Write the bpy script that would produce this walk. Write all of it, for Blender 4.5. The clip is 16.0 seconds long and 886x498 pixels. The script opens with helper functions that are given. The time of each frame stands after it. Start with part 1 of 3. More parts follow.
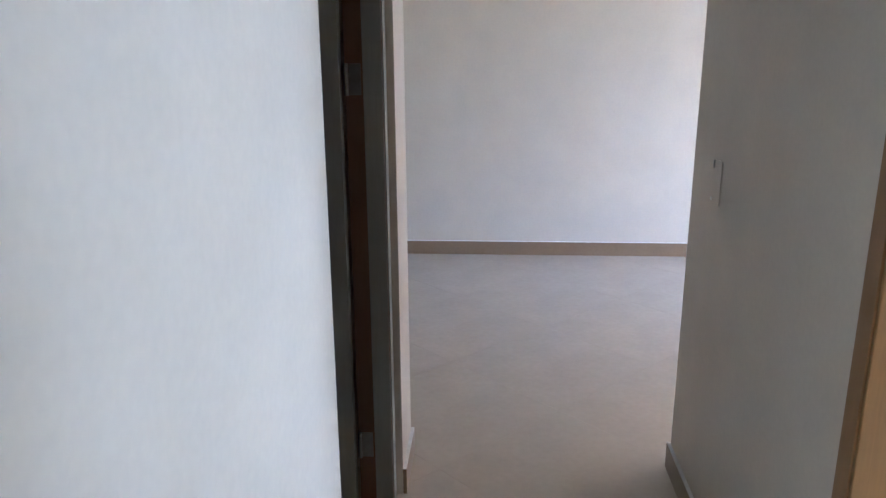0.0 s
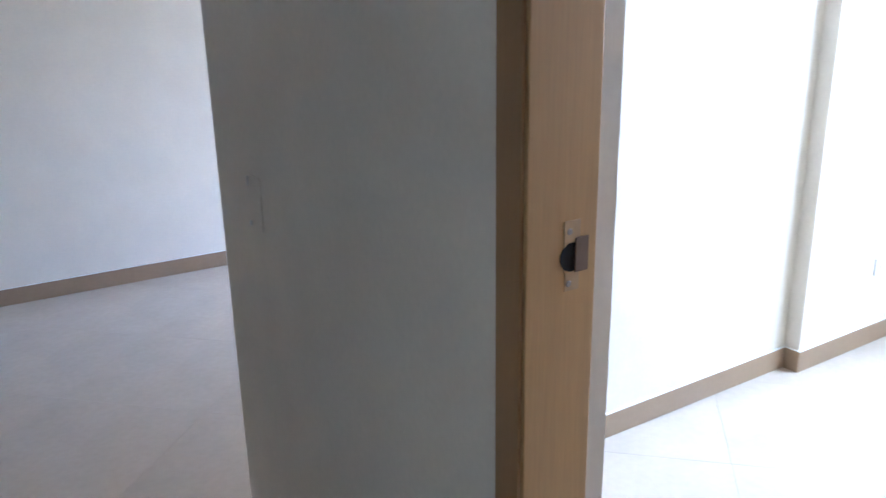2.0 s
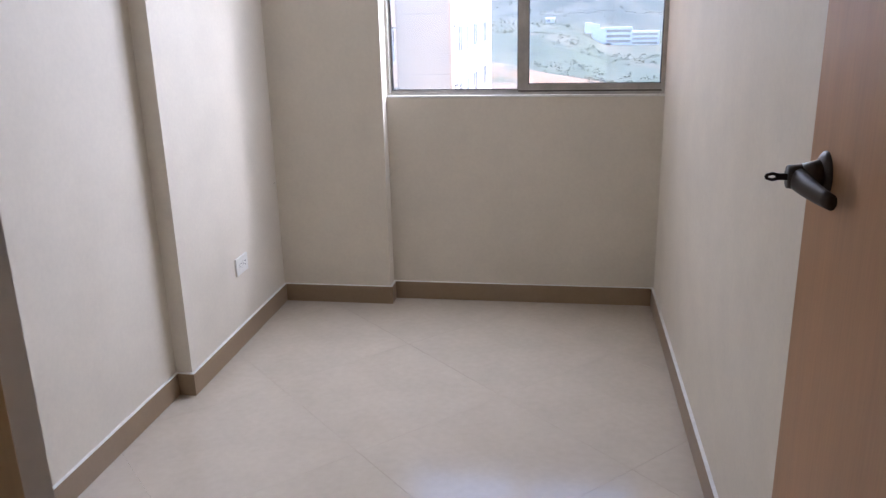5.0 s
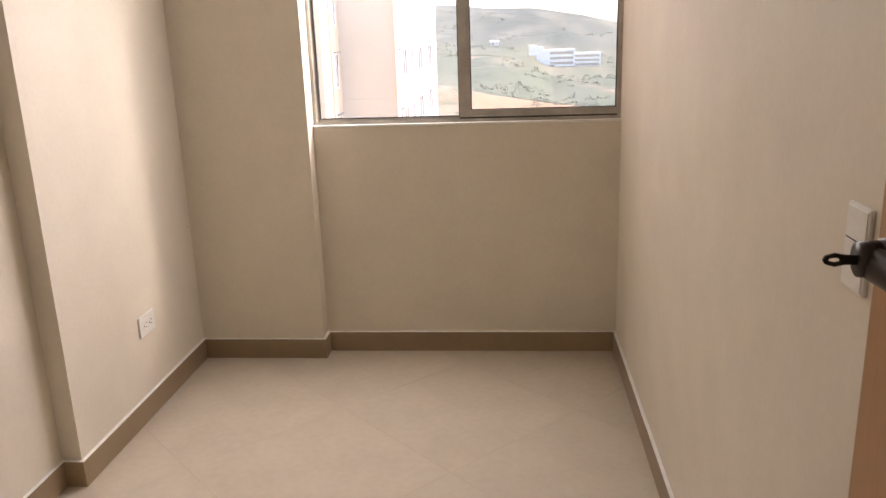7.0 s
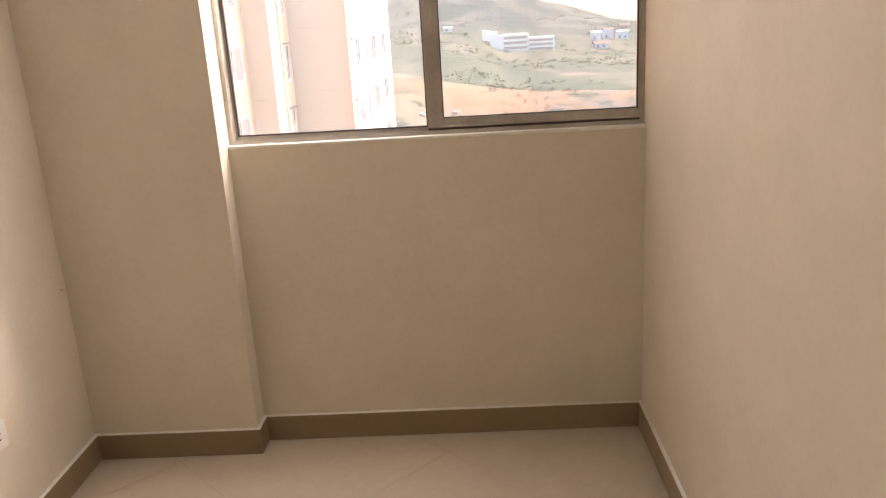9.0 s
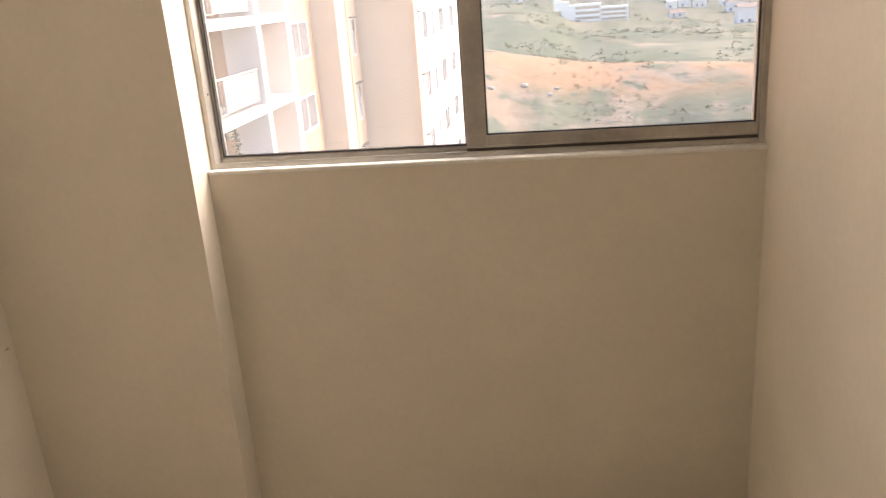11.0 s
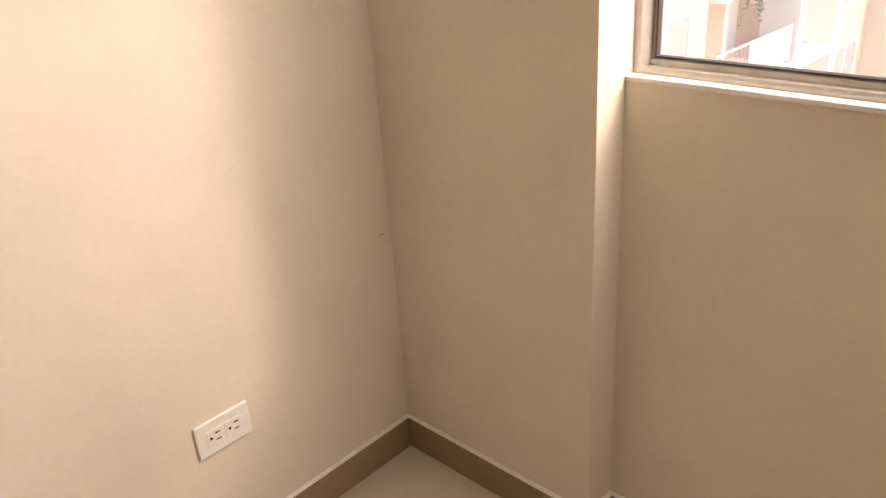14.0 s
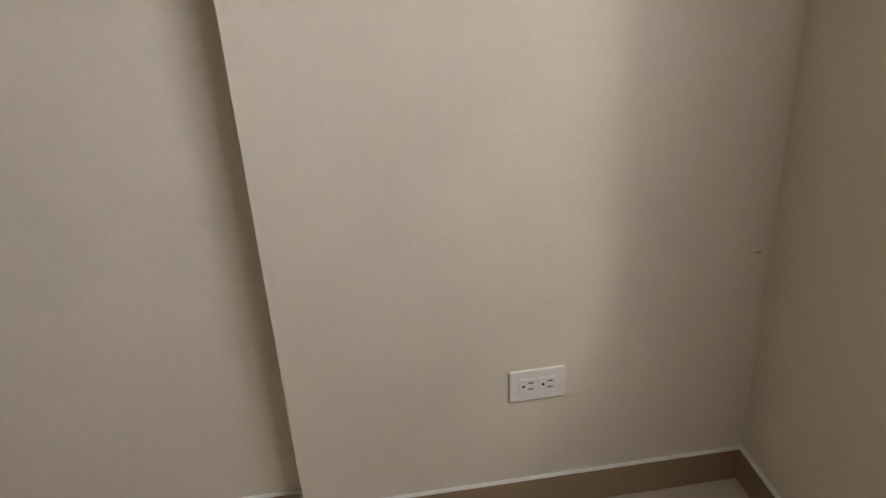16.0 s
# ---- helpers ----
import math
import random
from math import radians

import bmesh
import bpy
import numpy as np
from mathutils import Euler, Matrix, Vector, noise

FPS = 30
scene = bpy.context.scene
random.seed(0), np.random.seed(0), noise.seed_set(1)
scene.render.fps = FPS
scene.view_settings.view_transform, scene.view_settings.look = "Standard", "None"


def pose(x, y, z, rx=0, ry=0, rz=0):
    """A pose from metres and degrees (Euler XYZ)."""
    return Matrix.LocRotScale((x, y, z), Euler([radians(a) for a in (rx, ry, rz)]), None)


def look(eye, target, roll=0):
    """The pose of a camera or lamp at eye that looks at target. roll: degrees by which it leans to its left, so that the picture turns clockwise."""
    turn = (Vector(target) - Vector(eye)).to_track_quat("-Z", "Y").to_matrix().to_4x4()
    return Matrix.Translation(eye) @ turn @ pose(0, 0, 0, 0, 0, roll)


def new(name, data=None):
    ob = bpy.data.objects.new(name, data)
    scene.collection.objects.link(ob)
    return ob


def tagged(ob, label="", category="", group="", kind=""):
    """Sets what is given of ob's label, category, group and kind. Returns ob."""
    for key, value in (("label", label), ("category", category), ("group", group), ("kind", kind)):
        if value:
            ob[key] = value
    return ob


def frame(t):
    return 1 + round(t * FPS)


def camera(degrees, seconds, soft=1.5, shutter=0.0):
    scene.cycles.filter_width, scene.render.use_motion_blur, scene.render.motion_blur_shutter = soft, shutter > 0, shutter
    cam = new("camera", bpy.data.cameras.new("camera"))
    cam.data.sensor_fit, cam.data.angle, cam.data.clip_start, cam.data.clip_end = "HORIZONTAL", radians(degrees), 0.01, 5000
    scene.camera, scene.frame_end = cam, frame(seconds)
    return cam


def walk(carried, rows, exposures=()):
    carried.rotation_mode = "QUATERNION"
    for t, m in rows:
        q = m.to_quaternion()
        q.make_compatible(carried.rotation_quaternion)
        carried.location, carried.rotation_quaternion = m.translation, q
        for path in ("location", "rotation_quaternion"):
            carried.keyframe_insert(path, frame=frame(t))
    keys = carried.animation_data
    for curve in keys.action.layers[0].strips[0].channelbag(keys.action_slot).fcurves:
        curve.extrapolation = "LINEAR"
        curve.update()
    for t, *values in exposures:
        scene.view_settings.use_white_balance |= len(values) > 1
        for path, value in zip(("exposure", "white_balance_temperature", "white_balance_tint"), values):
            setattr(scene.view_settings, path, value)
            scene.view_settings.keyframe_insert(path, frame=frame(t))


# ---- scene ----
cam = camera(59.01, 16.0, soft=1.3, shutter=0.2)
PATH = [
    (0, (1.1496, -0.5880, 1.3831), (-0.7696, -0.7063, 0.8330), -0.342),
    (0.5, (1.0308, -0.5913, 1.3713), (-0.8955, -0.5645, 0.8342), -0.630),
    (1, (0.9085, -0.5661, 1.3690), (-1.0096, -0.3438, 0.8480), -1.073),
    (1.5, (0.7912, -0.5229, 1.3472), (-1.0445, 0.0144, 0.7629), -0.469),
    (2, (0.6492, -0.5189, 1.3640), (-0.9657, 0.5048, 0.7772), -1.050),
    (2.4, (0.6210, -0.5171, 1.3633), (-0.8783, 0.6693, 0.7765), 0.675),
    (2.5, (0.6225, -0.5063, 1.3675), (-0.8739, 0.6890, 0.7914), 0.031),
    (2.7, (0.6186, -0.4426, 1.3636), (-0.8151, 0.8184, 0.7682), 0.979),
    (3, (0.6170, -0.3705, 1.3662), (-0.7720, 0.9701, 0.8431), 0.374),
    (3.1, (0.6261, -0.3557, 1.3542), (-0.7387, 1.0130, 0.8402), -0.245),
    (3.5, (0.5925, -0.3123, 1.3443), (-0.6077, 1.1950, 0.8080), 0.345),
    (4, (0.4987, -0.3124, 1.3479), (-0.3122, 1.4390, 0.8236), -0.659),
    (4.4, (0.4011, -0.3159, 1.3367), (-0.1186, 1.5345, 0.7837), 0.209),
    (4.5, (0.3851, -0.3136, 1.3473), (-0.0747, 1.5449, 0.7688), 0.335),
    (4.7, (0.3713, -0.3328, 1.3316), (-0.0020, 1.5420, 0.7436), -0.150),
    (6.8, (0.3707, 0.0150, 1.3068), (0.2066, 1.9385, 0.7840), -3.115),
    (7, (0.3690, 0.0706, 1.3030), (0.1918, 1.9908, 0.7724), -1.963),
    (7.5, (0.3251, 0.3209, 1.3075), (0.2552, 2.2467, 0.7724), -2.319),
    (8, (0.2659, 0.4766, 1.3004), (0.3443, 2.3913, 0.7279), -1.652),
    (8.5, (0.2817, 0.6904, 1.2842), (0.2566, 2.6119, 0.7299), -3.071),
    (10.8, (0.2868, 1.4500, 1.3076), (0.1263, 3.3365, 0.6632), -4.023),
    (11, (0.3248, 1.4988, 1.3072), (0.0713, 3.3839, 0.6890), -4.288),
    (11.5, (0.3531, 1.5807, 1.3018), (-0.0217, 3.4191, 0.6091), -5.328),
    (12, (0.2900, 1.7492, 1.2974), (-0.1844, 3.5762, 0.6363), -4.053),
    (12.5, (0.2277, 1.8621, 1.2993), (-0.3475, 3.6438, 0.5958), -2.829),
    (13, (0.3061, 1.9181, 1.3027), (-0.6000, 3.5291, 0.5386), -2.472),
    (13.5, (0.3270, 1.9409, 1.2982), (-0.7447, 3.4017, 0.4512), -2.940),
    (14, (0.2387, 2.0508, 1.2730), (-1.0318, 3.3346, 0.4139), -3.951),
    (14.5, (0.1820, 2.1077, 1.2661), (-1.2239, 3.2253, 0.3862), -3.464),
    (15, (0.2545, 2.2889, 1.3976), (-1.3845, 2.9024, 0.4296), -3.188),
    (15.5, (0.3660, 2.2988, 1.3402), (-1.3885, 2.6482, 0.4460), -3.020),
    (16, (0.3483, 2.2785, 1.3135), (-1.4311, 2.4883, 0.4249), -3.524),
]
EXPOSURES = [
    (0, 4.3, 4850, 13.0),
    (0.5, 4.15, 4830, 12.8),
    (0.7, 4.13, 4830, 13.0),
    (1, 3.97, 4850, 14.0),
    (1.5, 3.82, 4700, 11.5),
    (2, 4.12, 4580, 10.5),
    (2.5, 3.88, 4580, 13.0),
    (2.7, 3.75, 4660, 13.5),
    (3, 2.85, 4650, 16.0),
    (3.5, 2.15, 4900, 21.0),
    (4, 1.92, 4780, 18.0),
    (4.5, 2.44, 5050, 19.0),
    (4.7, 2.45, 5200, 19.5),
    (6.8, 2.48, 7020, 23.0),
    (7.5, 2.26, 7320, 24.0),
    (8, 2.34, 7445, 24.4),
    (8.7, 2.38, 7720, 26.0),
    (10.8, 2.28, 7520, 22.0),
    (11.5, 2.33, 7520, 22.5),
    (12.5, 2.15, 8020, 26.0),
    (13, 2.2, 8120, 28.0),
    (13.5, 2.35, 8170, 29.0),
    (14, 2.47, 8220, 28.0),
    (14.5, 2.55, 7720, 23.0),
    (15, 2.0, 7120, 17.0),
    (15.5, 1.6, 6820, 15.0),
    (16, 1.45, 6620, 14.0),
]
walk(cam, [(t, look(eye, target, roll)) for t, eye, target, roll in PATH], EXPOSURES)

# ---- light ----
world = bpy.data.worlds.new("sky")
scene.world = world
world.use_nodes = True
sky = world.node_tree.nodes.new("ShaderNodeTexSky")
sky.sky_type = 'NISHITA'
sky.sun_disc = False
sky.sun_elevation = radians(38)
sky.sun_rotation = radians(60.5)
sky.altitude = 1000
sky.air_density, sky.dust_density, sky.ozone_density = 1.0, 4.5, 1.0
back = world.node_tree.nodes["Background"]
world.node_tree.links.new(sky.outputs[0], back.inputs[0])
back.inputs[1].default_value = 0.15
sun = new("sun", bpy.data.lights.new("sun", 'SUN'))
sun.data.energy, sun.data.angle, sun.data.color = 0.54, radians(14), (1.0, 0.975, 0.94)
SUN_AZ, SUN_EL = radians(60.5), radians(38)
sun.matrix_world = look((30 * math.sin(SUN_AZ), 30 * math.cos(SUN_AZ), 30 * math.tan(SUN_EL)), (0, 0, 0))


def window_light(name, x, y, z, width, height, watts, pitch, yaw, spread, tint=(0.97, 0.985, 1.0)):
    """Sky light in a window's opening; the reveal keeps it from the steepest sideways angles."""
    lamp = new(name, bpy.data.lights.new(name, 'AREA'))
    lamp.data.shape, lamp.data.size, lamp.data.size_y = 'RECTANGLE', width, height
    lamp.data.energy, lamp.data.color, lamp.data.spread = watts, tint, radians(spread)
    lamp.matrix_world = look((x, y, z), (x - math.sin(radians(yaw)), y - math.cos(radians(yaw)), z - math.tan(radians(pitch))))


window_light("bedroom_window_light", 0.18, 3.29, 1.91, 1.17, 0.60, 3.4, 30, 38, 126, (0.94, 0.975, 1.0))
window_light("living_sky_light", -2.35, 3.23, 1.25, 1.6, 1.6, 0.27, 8, 0, 130, (1.0, 0.965, 0.935))


# ---- materials ----
def material(name, base, rough=0.6, metal=0.0, vary=0.06, scale=3.0, fine=120.0, bump=0.0, fine_vary=0.03, spec=0.5, stretch=None, dark=None):
    """A principled surface whose colour drifts at a coarse and a fine scale, with fine relief."""
    m = bpy.data.materials.new(name)
    m.use_nodes = True
    nt = m.node_tree
    p = nt.nodes["Principled BSDF"]
    p.inputs["Roughness"].default_value = rough
    p.inputs["Metallic"].default_value = metal
    p.inputs["Specular IOR Level"].default_value = spec
    geo = nt.nodes.new("ShaderNodeTexCoord")
    mp = nt.nodes.new("ShaderNodeMapping")
    nt.links.new(geo.outputs["Object"], mp.inputs[0])
    if stretch:
        mp.inputs["Scale"].default_value = stretch
    col = None
    prev = None
    for sc, amount, det in ((scale, vary, 4), (fine, fine_vary, 2)):
        n = nt.nodes.new("ShaderNodeTexNoise")
        n.inputs["Scale"].default_value = sc
        n.inputs["Detail"].default_value = det
        nt.links.new(mp.outputs[0], n.inputs["Vector"])
        ramp = nt.nodes.new("ShaderNodeMapRange")
        ramp.inputs["From Min"].default_value, ramp.inputs["From Max"].default_value = 0.3, 0.7
        ramp.inputs["To Min"].default_value, ramp.inputs["To Max"].default_value = 1 - amount, 1 + amount
        nt.links.new(n.outputs[0], ramp.inputs[0])
        mul = nt.nodes.new("ShaderNodeVectorMath")
        mul.operation = 'SCALE'
        if prev is None:
            if dark:
                mix = nt.nodes.new("ShaderNodeMix")
                mix.data_type = 'RGBA'
                mix.inputs["A"].default_value, mix.inputs["B"].default_value = (*base, 1), (*dark, 1)
                nt.links.new(n.outputs[0], mix.inputs["Factor"])
                nt.links.new(mix.outputs["Result"], mul.inputs[0])
            else:
                mul.inputs[0].default_value = base
        else:
            nt.links.new(prev.outputs[0], mul.inputs[0])
        nt.links.new(ramp.outputs[0], mul.inputs["Scale"])
        prev = mul
        last = n
    nt.links.new(prev.outputs[0], p.inputs["Base Color"])
    if bump:
        b = nt.nodes.new("ShaderNodeBump")
        b.inputs["Strength"].default_value = bump
        b.inputs["Distance"].default_value = 0.002
        nt.links.new(last.outputs[0], b.inputs["Height"])
        nt.links.new(b.outputs[0], p.inputs["Normal"])
    return m


def wood(name, base, dark, rough=0.45):
    """Veneer with the grain running upright."""
    return material(name, base, rough, vary=0.13, scale=2.2, fine=26, fine_vary=0.045, bump=0.04, stretch=(9, 9, 0.45), dark=dark)


PAINT = material("wall_paint", (0.73, 0.662, 0.555), 0.62, vary=0.035, scale=5.5, fine=75, fine_vary=0.02, bump=0.10, spec=0.3)
CEILING = material("ceiling_paint", (0.76, 0.76, 0.74), 0.8, vary=0.015, fine_vary=0.01)
TILE = material("porcelain_tile", (0.55, 0.48, 0.385), 0.12, vary=0.045, scale=5, fine=38, fine_vary=0.025, spec=0.5)
GROUT = material("grout", (0.53, 0.485, 0.425), 0.9, vary=0.1)
SKIRT = material("baseboard_tile", (0.30, 0.21, 0.125), 0.28, vary=0.05, scale=6, fine=60, fine_vary=0.03)
PALE_EDGE = material("pale_edge", (0.80, 0.78, 0.73), 0.6, vary=0.06, scale=30)
WOOD = wood("door_wood", (0.50, 0.285, 0.14), (0.36, 0.185, 0.085))
WOOD_DARK = wood("darker_frame_wood", (0.35, 0.20, 0.082), (0.25, 0.135, 0.05))
GREY_WOOD = wood("grey_laminate", (0.36, 0.37, 0.345), (0.29, 0.30, 0.28))
REVEAL = wood("walnut_reveal", (0.20, 0.105, 0.06), (0.14, 0.07, 0.04))
WOOD_DIM = wood("frame_wood", (0.54, 0.35, 0.145), (0.40, 0.245, 0.092))
ALU = material("aluminium", (0.50, 0.475, 0.43), 0.36, metal=0.7, vary=0.16, scale=14, fine=90, fine_vary=0.05, bump=0.03)
GROOVE_SHADE = material("groove_shade", (0.13, 0.115, 0.10), 0.9, vary=0.15, scale=60)
GASKET = material("rubber_gasket", (0.03, 0.028, 0.026), 0.7, vary=0.1)
STEEL = material("brushed_steel", (0.058, 0.048, 0.042), 0.46, metal=1.0, vary=0.06, scale=20, fine=200, fine_vary=0.05)
BRONZE = material("tarnished_bronze", (0.17, 0.12, 0.09), 0.5, metal=0.6, vary=0.15, scale=40)
HINGE_STEEL = material("hinge_steel", (0.30, 0.29, 0.275), 0.42, metal=0.8, vary=0.12, scale=30)
BRASS = material("dull_brass", (0.44, 0.33, 0.20), 0.48, metal=0.7, vary=0.12, scale=25)
PLASTIC = material("ivory_plastic", (0.80, 0.78, 0.73), 0.35, vary=0.02, scale=20)
HOLE = material("dark_hole", (0.012, 0.011, 0.010), 0.9, vary=0.2)
PEACH = material("peach_render", (0.52, 0.345, 0.225), 0.85, vary=0.05, scale=0.6, fine=18, fine_vary=0.04)
PALE_PEACH = material("pale_peach_render", (0.64, 0.47, 0.34), 0.85, vary=0.05, scale=0.6, fine=18, fine_vary=0.04)
BEIGE = material("beige_render", (0.58, 0.495, 0.395), 0.85, vary=0.04, scale=0.5, fine=15, fine_vary=0.04)
WHITE_OUT = material("white_render", (0.70, 0.68, 0.65), 0.85, vary=0.04, scale=0.5, fine=15, fine_vary=0.03)
# Far block's white, raised and warmed so its shaded side looks sunlit.
FAR_WHITE = material("sunlit_white_render", (0.86, 0.83, 0.76), 0.85, vary=0.03, scale=0.2, fine=4, fine_vary=0.02)
DARK_JOINT = material("joint_line", (0.46, 0.40, 0.34), 0.9, vary=0.1)
SLAB = material("slab_white", (0.72, 0.71, 0.69), 0.8, vary=0.05, scale=0.8)
PANE_OUT = material("dim_window_pane", (0.20, 0.20, 0.21), 0.12, vary=0.15, scale=0.4)
SCREEN = material("balcony_panel", (0.24, 0.245, 0.26), 0.6, vary=0.04, scale=1.0)
RAIL = material("grey_rail", (0.45, 0.44, 0.43), 0.5, metal=0.5, vary=0.05)
ROOF = material("clay_roof", (0.36, 0.28, 0.22), 0.9, vary=0.12, scale=0.3)
LEAF = material("shrub_leaf", (0.18, 0.195, 0.12), 0.8, vary=0.2, scale=0.25, fine=2.0, fine_vary=0.2, dark=(0.235, 0.23, 0.155))
IRON = material("dark_iron", (0.26, 0.24, 0.22), 0.6, metal=0.4, vary=0.1)
PLANT = material("trailing_leaf", (0.06, 0.075, 0.04), 0.7, vary=0.2, scale=3)
STONE = material("pale_rock", (0.45, 0.42, 0.37), 0.9, vary=0.12, scale=0.8)


def glass_material():
    """Clear glass under a thin, uneven dusty film; its sky-lit veil imitates outdoor haze."""
    m = bpy.data.materials.new("window_glass")
    m.use_nodes = True
    nt = m.node_tree
    p = nt.nodes["Principled BSDF"]
    p.inputs["Base Color"].default_value = (0.97, 0.99, 0.98, 1)
    p.inputs["Roughness"].default_value = 0.0
    p.inputs["IOR"].default_value = 1.45
    p.inputs["Transmission Weight"].default_value = 1.0
    haze_dust = nt.nodes.new("ShaderNodeBsdfTranslucent")
    haze_dust.inputs["Color"].default_value = (0.85, 0.86, 0.86, 1)
    tc = nt.nodes.new("ShaderNodeTexCoord")
    film = nt.nodes.new("ShaderNodeTexNoise")
    film.inputs["Scale"].default_value, film.inputs["Detail"].default_value = 7.0, 6.0
    nt.links.new(tc.outputs["Object"], film.inputs["Vector"])
    amount = nt.nodes.new("ShaderNodeMapRange")
    amount.inputs["From Min"].default_value, amount.inputs["From Max"].default_value = 0.3, 0.7
    amount.inputs["To Min"].default_value, amount.inputs["To Max"].default_value = 0.044, 0.060
    nt.links.new(film.outputs[0], amount.inputs[0])
    mix = nt.nodes.new("ShaderNodeMixShader")
    nt.links.new(amount.outputs[0], mix.inputs[0])
    nt.links.new(p.outputs[0], mix.inputs[1])
    nt.links.new(haze_dust.outputs[0], mix.inputs[2])
    nt.links.new(mix.outputs[0], nt.nodes["Material Output"].inputs["Surface"])
    return m


GLASS = glass_material()


def earth_material():
    """Scrub green over orange clay: clay shows where the slope is steep or the noise says so."""
    m = bpy.data.materials.new("hill_ground")
    m.use_nodes = True
    nt = m.node_tree
    p = nt.nodes["Principled BSDF"]
    p.inputs["Roughness"].default_value = 0.95
    tc = nt.nodes.new("ShaderNodeTexCoord")
    sep = nt.nodes.new("ShaderNodeSeparateXYZ")
    nt.links.new(tc.outputs["Object"], sep.inputs[0])

    def noise_node(scale, detail=5, stretch=None):
        n = nt.nodes.new("ShaderNodeTexNoise")
        n.inputs["Scale"].default_value, n.inputs["Detail"].default_value = scale, detail
        vector = tc.outputs["Object"]
        if stretch:
            mp = nt.nodes.new("ShaderNodeMapping")
            mp.inputs["Scale"].default_value = stretch
            nt.links.new(vector, mp.inputs[0])
            vector = mp.outputs[0]
        nt.links.new(vector, n.inputs["Vector"])
        return n

    def mix(a, b, factor):
        x = nt.nodes.new("ShaderNodeMix")
        x.data_type = 'RGBA'
        for socket, value in (("A", a), ("B", b)):
            if isinstance(value, tuple):
                x.inputs[socket].default_value = (*value, 1)
            else:
                nt.links.new(value, x.inputs[socket])
        nt.links.new(factor, x.inputs["Factor"])
        return x.outputs["Result"]

    def span(value, lo, hi):
        r = nt.nodes.new("ShaderNodeMapRange")
        r.interpolation_type = 'SMOOTHSTEP'
        r.inputs["From Min"].default_value, r.inputs["From Max"].default_value = lo, hi
        nt.links.new(value, r.inputs[0])
        return r.outputs[0]

    def times(a, b):
        x = nt.nodes.new("ShaderNodeMath")
        x.operation = 'MULTIPLY'
        nt.links.new(a, x.inputs[0])
        nt.links.new(b, x.inputs[1])
        return x.outputs[0]

    x_east, y_north = sep.outputs["X"], sep.outputs["Y"]
    green = mix((0.10, 0.125, 0.07), (0.20, 0.20, 0.135), noise_node(0.22, 8).outputs[0])
    clay = mix((0.37, 0.19, 0.09), (0.43, 0.285, 0.17), noise_node(0.3, 8).outputs[0])
    dirt = mix((0.24, 0.19, 0.135), (0.38, 0.30, 0.22), noise_node(0.45, 8).outputs[0])
    bank = times(span(y_north, 50, 66), span(y_north, 112, 101))
    scrub_cover = span(noise_node(0.16, 9).outputs[0], 0.40, 0.52)
    base = mix(dirt, green, scrub_cover)
    base = mix(base, (0.135, 0.15, 0.105), span(noise_node(0.75, 6).outputs[0], 0.53, 0.64))
    base = mix(base, dirt, span(noise_node(0.9, 5).outputs[0], 0.60, 0.72))
    top = times(span(y_north, 88, 95), span(y_north, 110, 101))
    base = mix(base, clay, times(top, span(noise_node(0.10, 7).outputs[0], 0.36, 0.50)))
    bare = times(span(x_east, 4, -6), span(noise_node(0.22, 8).outputs[0], 0.49, 0.63))
    base = mix(base, mix(dirt, clay, noise_node(0.07, 4).outputs[0]), times(bank, bare))
    upland = mix((0.085, 0.11, 0.06), (0.20, 0.19, 0.12), span(noise_node(0.06, 9, (1, 0.10, 0.6)).outputs[0], 0.36, 0.66))
    upland = mix(upland, (0.055, 0.075, 0.04), span(noise_node(0.22, 9, (1, 0.18, 1)).outputs[0], 0.54, 0.66))
    upland = mix(upland, (0.34, 0.25, 0.17), span(noise_node(0.05, 8, (1, 0.25, 1)).outputs[0], 0.60, 0.70))
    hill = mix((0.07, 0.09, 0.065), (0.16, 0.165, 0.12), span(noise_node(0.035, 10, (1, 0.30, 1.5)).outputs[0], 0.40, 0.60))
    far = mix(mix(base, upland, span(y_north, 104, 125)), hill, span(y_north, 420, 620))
    speck = mix(far, (0.10, 0.125, 0.085), times(span(noise_node(0.33, 3).outputs[0], 0.62, 0.70), span(y_north, 320, 180)))
    bump = nt.nodes.new("ShaderNodeBump")
    bump.inputs["Strength"].default_value, bump.inputs["Distance"].default_value = 0.45, 0.5
    nt.links.new(noise_node(0.7, 10).outputs[0], bump.inputs["Height"])
    nt.links.new(bump.outputs[0], p.inputs["Normal"])
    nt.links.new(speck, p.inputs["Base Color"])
    return m


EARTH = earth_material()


# ---- building blocks ----
def box(bm, x0, x1, y0, y1, z0, z1, bevel=0.0):
    vs = [bm.verts.new((x, y, z)) for x in (x0, x1) for y in (y0, y1) for z in (z0, z1)]
    fs = [bm.faces.new([vs[i] for i in q]) for q in ((0, 1, 3, 2), (4, 6, 7, 5), (0, 4, 5, 1), (2, 3, 7, 6), (0, 2, 6, 4), (1, 5, 7, 3))]
    if bevel:
        edges = list({e for f in fs for e in f.edges})
        bmesh.ops.bevel(bm, geom=edges, offset=bevel, segments=2, affect='EDGES', profile=0.5)
    return fs


def boxes(*rows, bevel=0.0):
    bm = bmesh.new()
    for r in rows:
        box(bm, *r, bevel=bevel)
    return bm


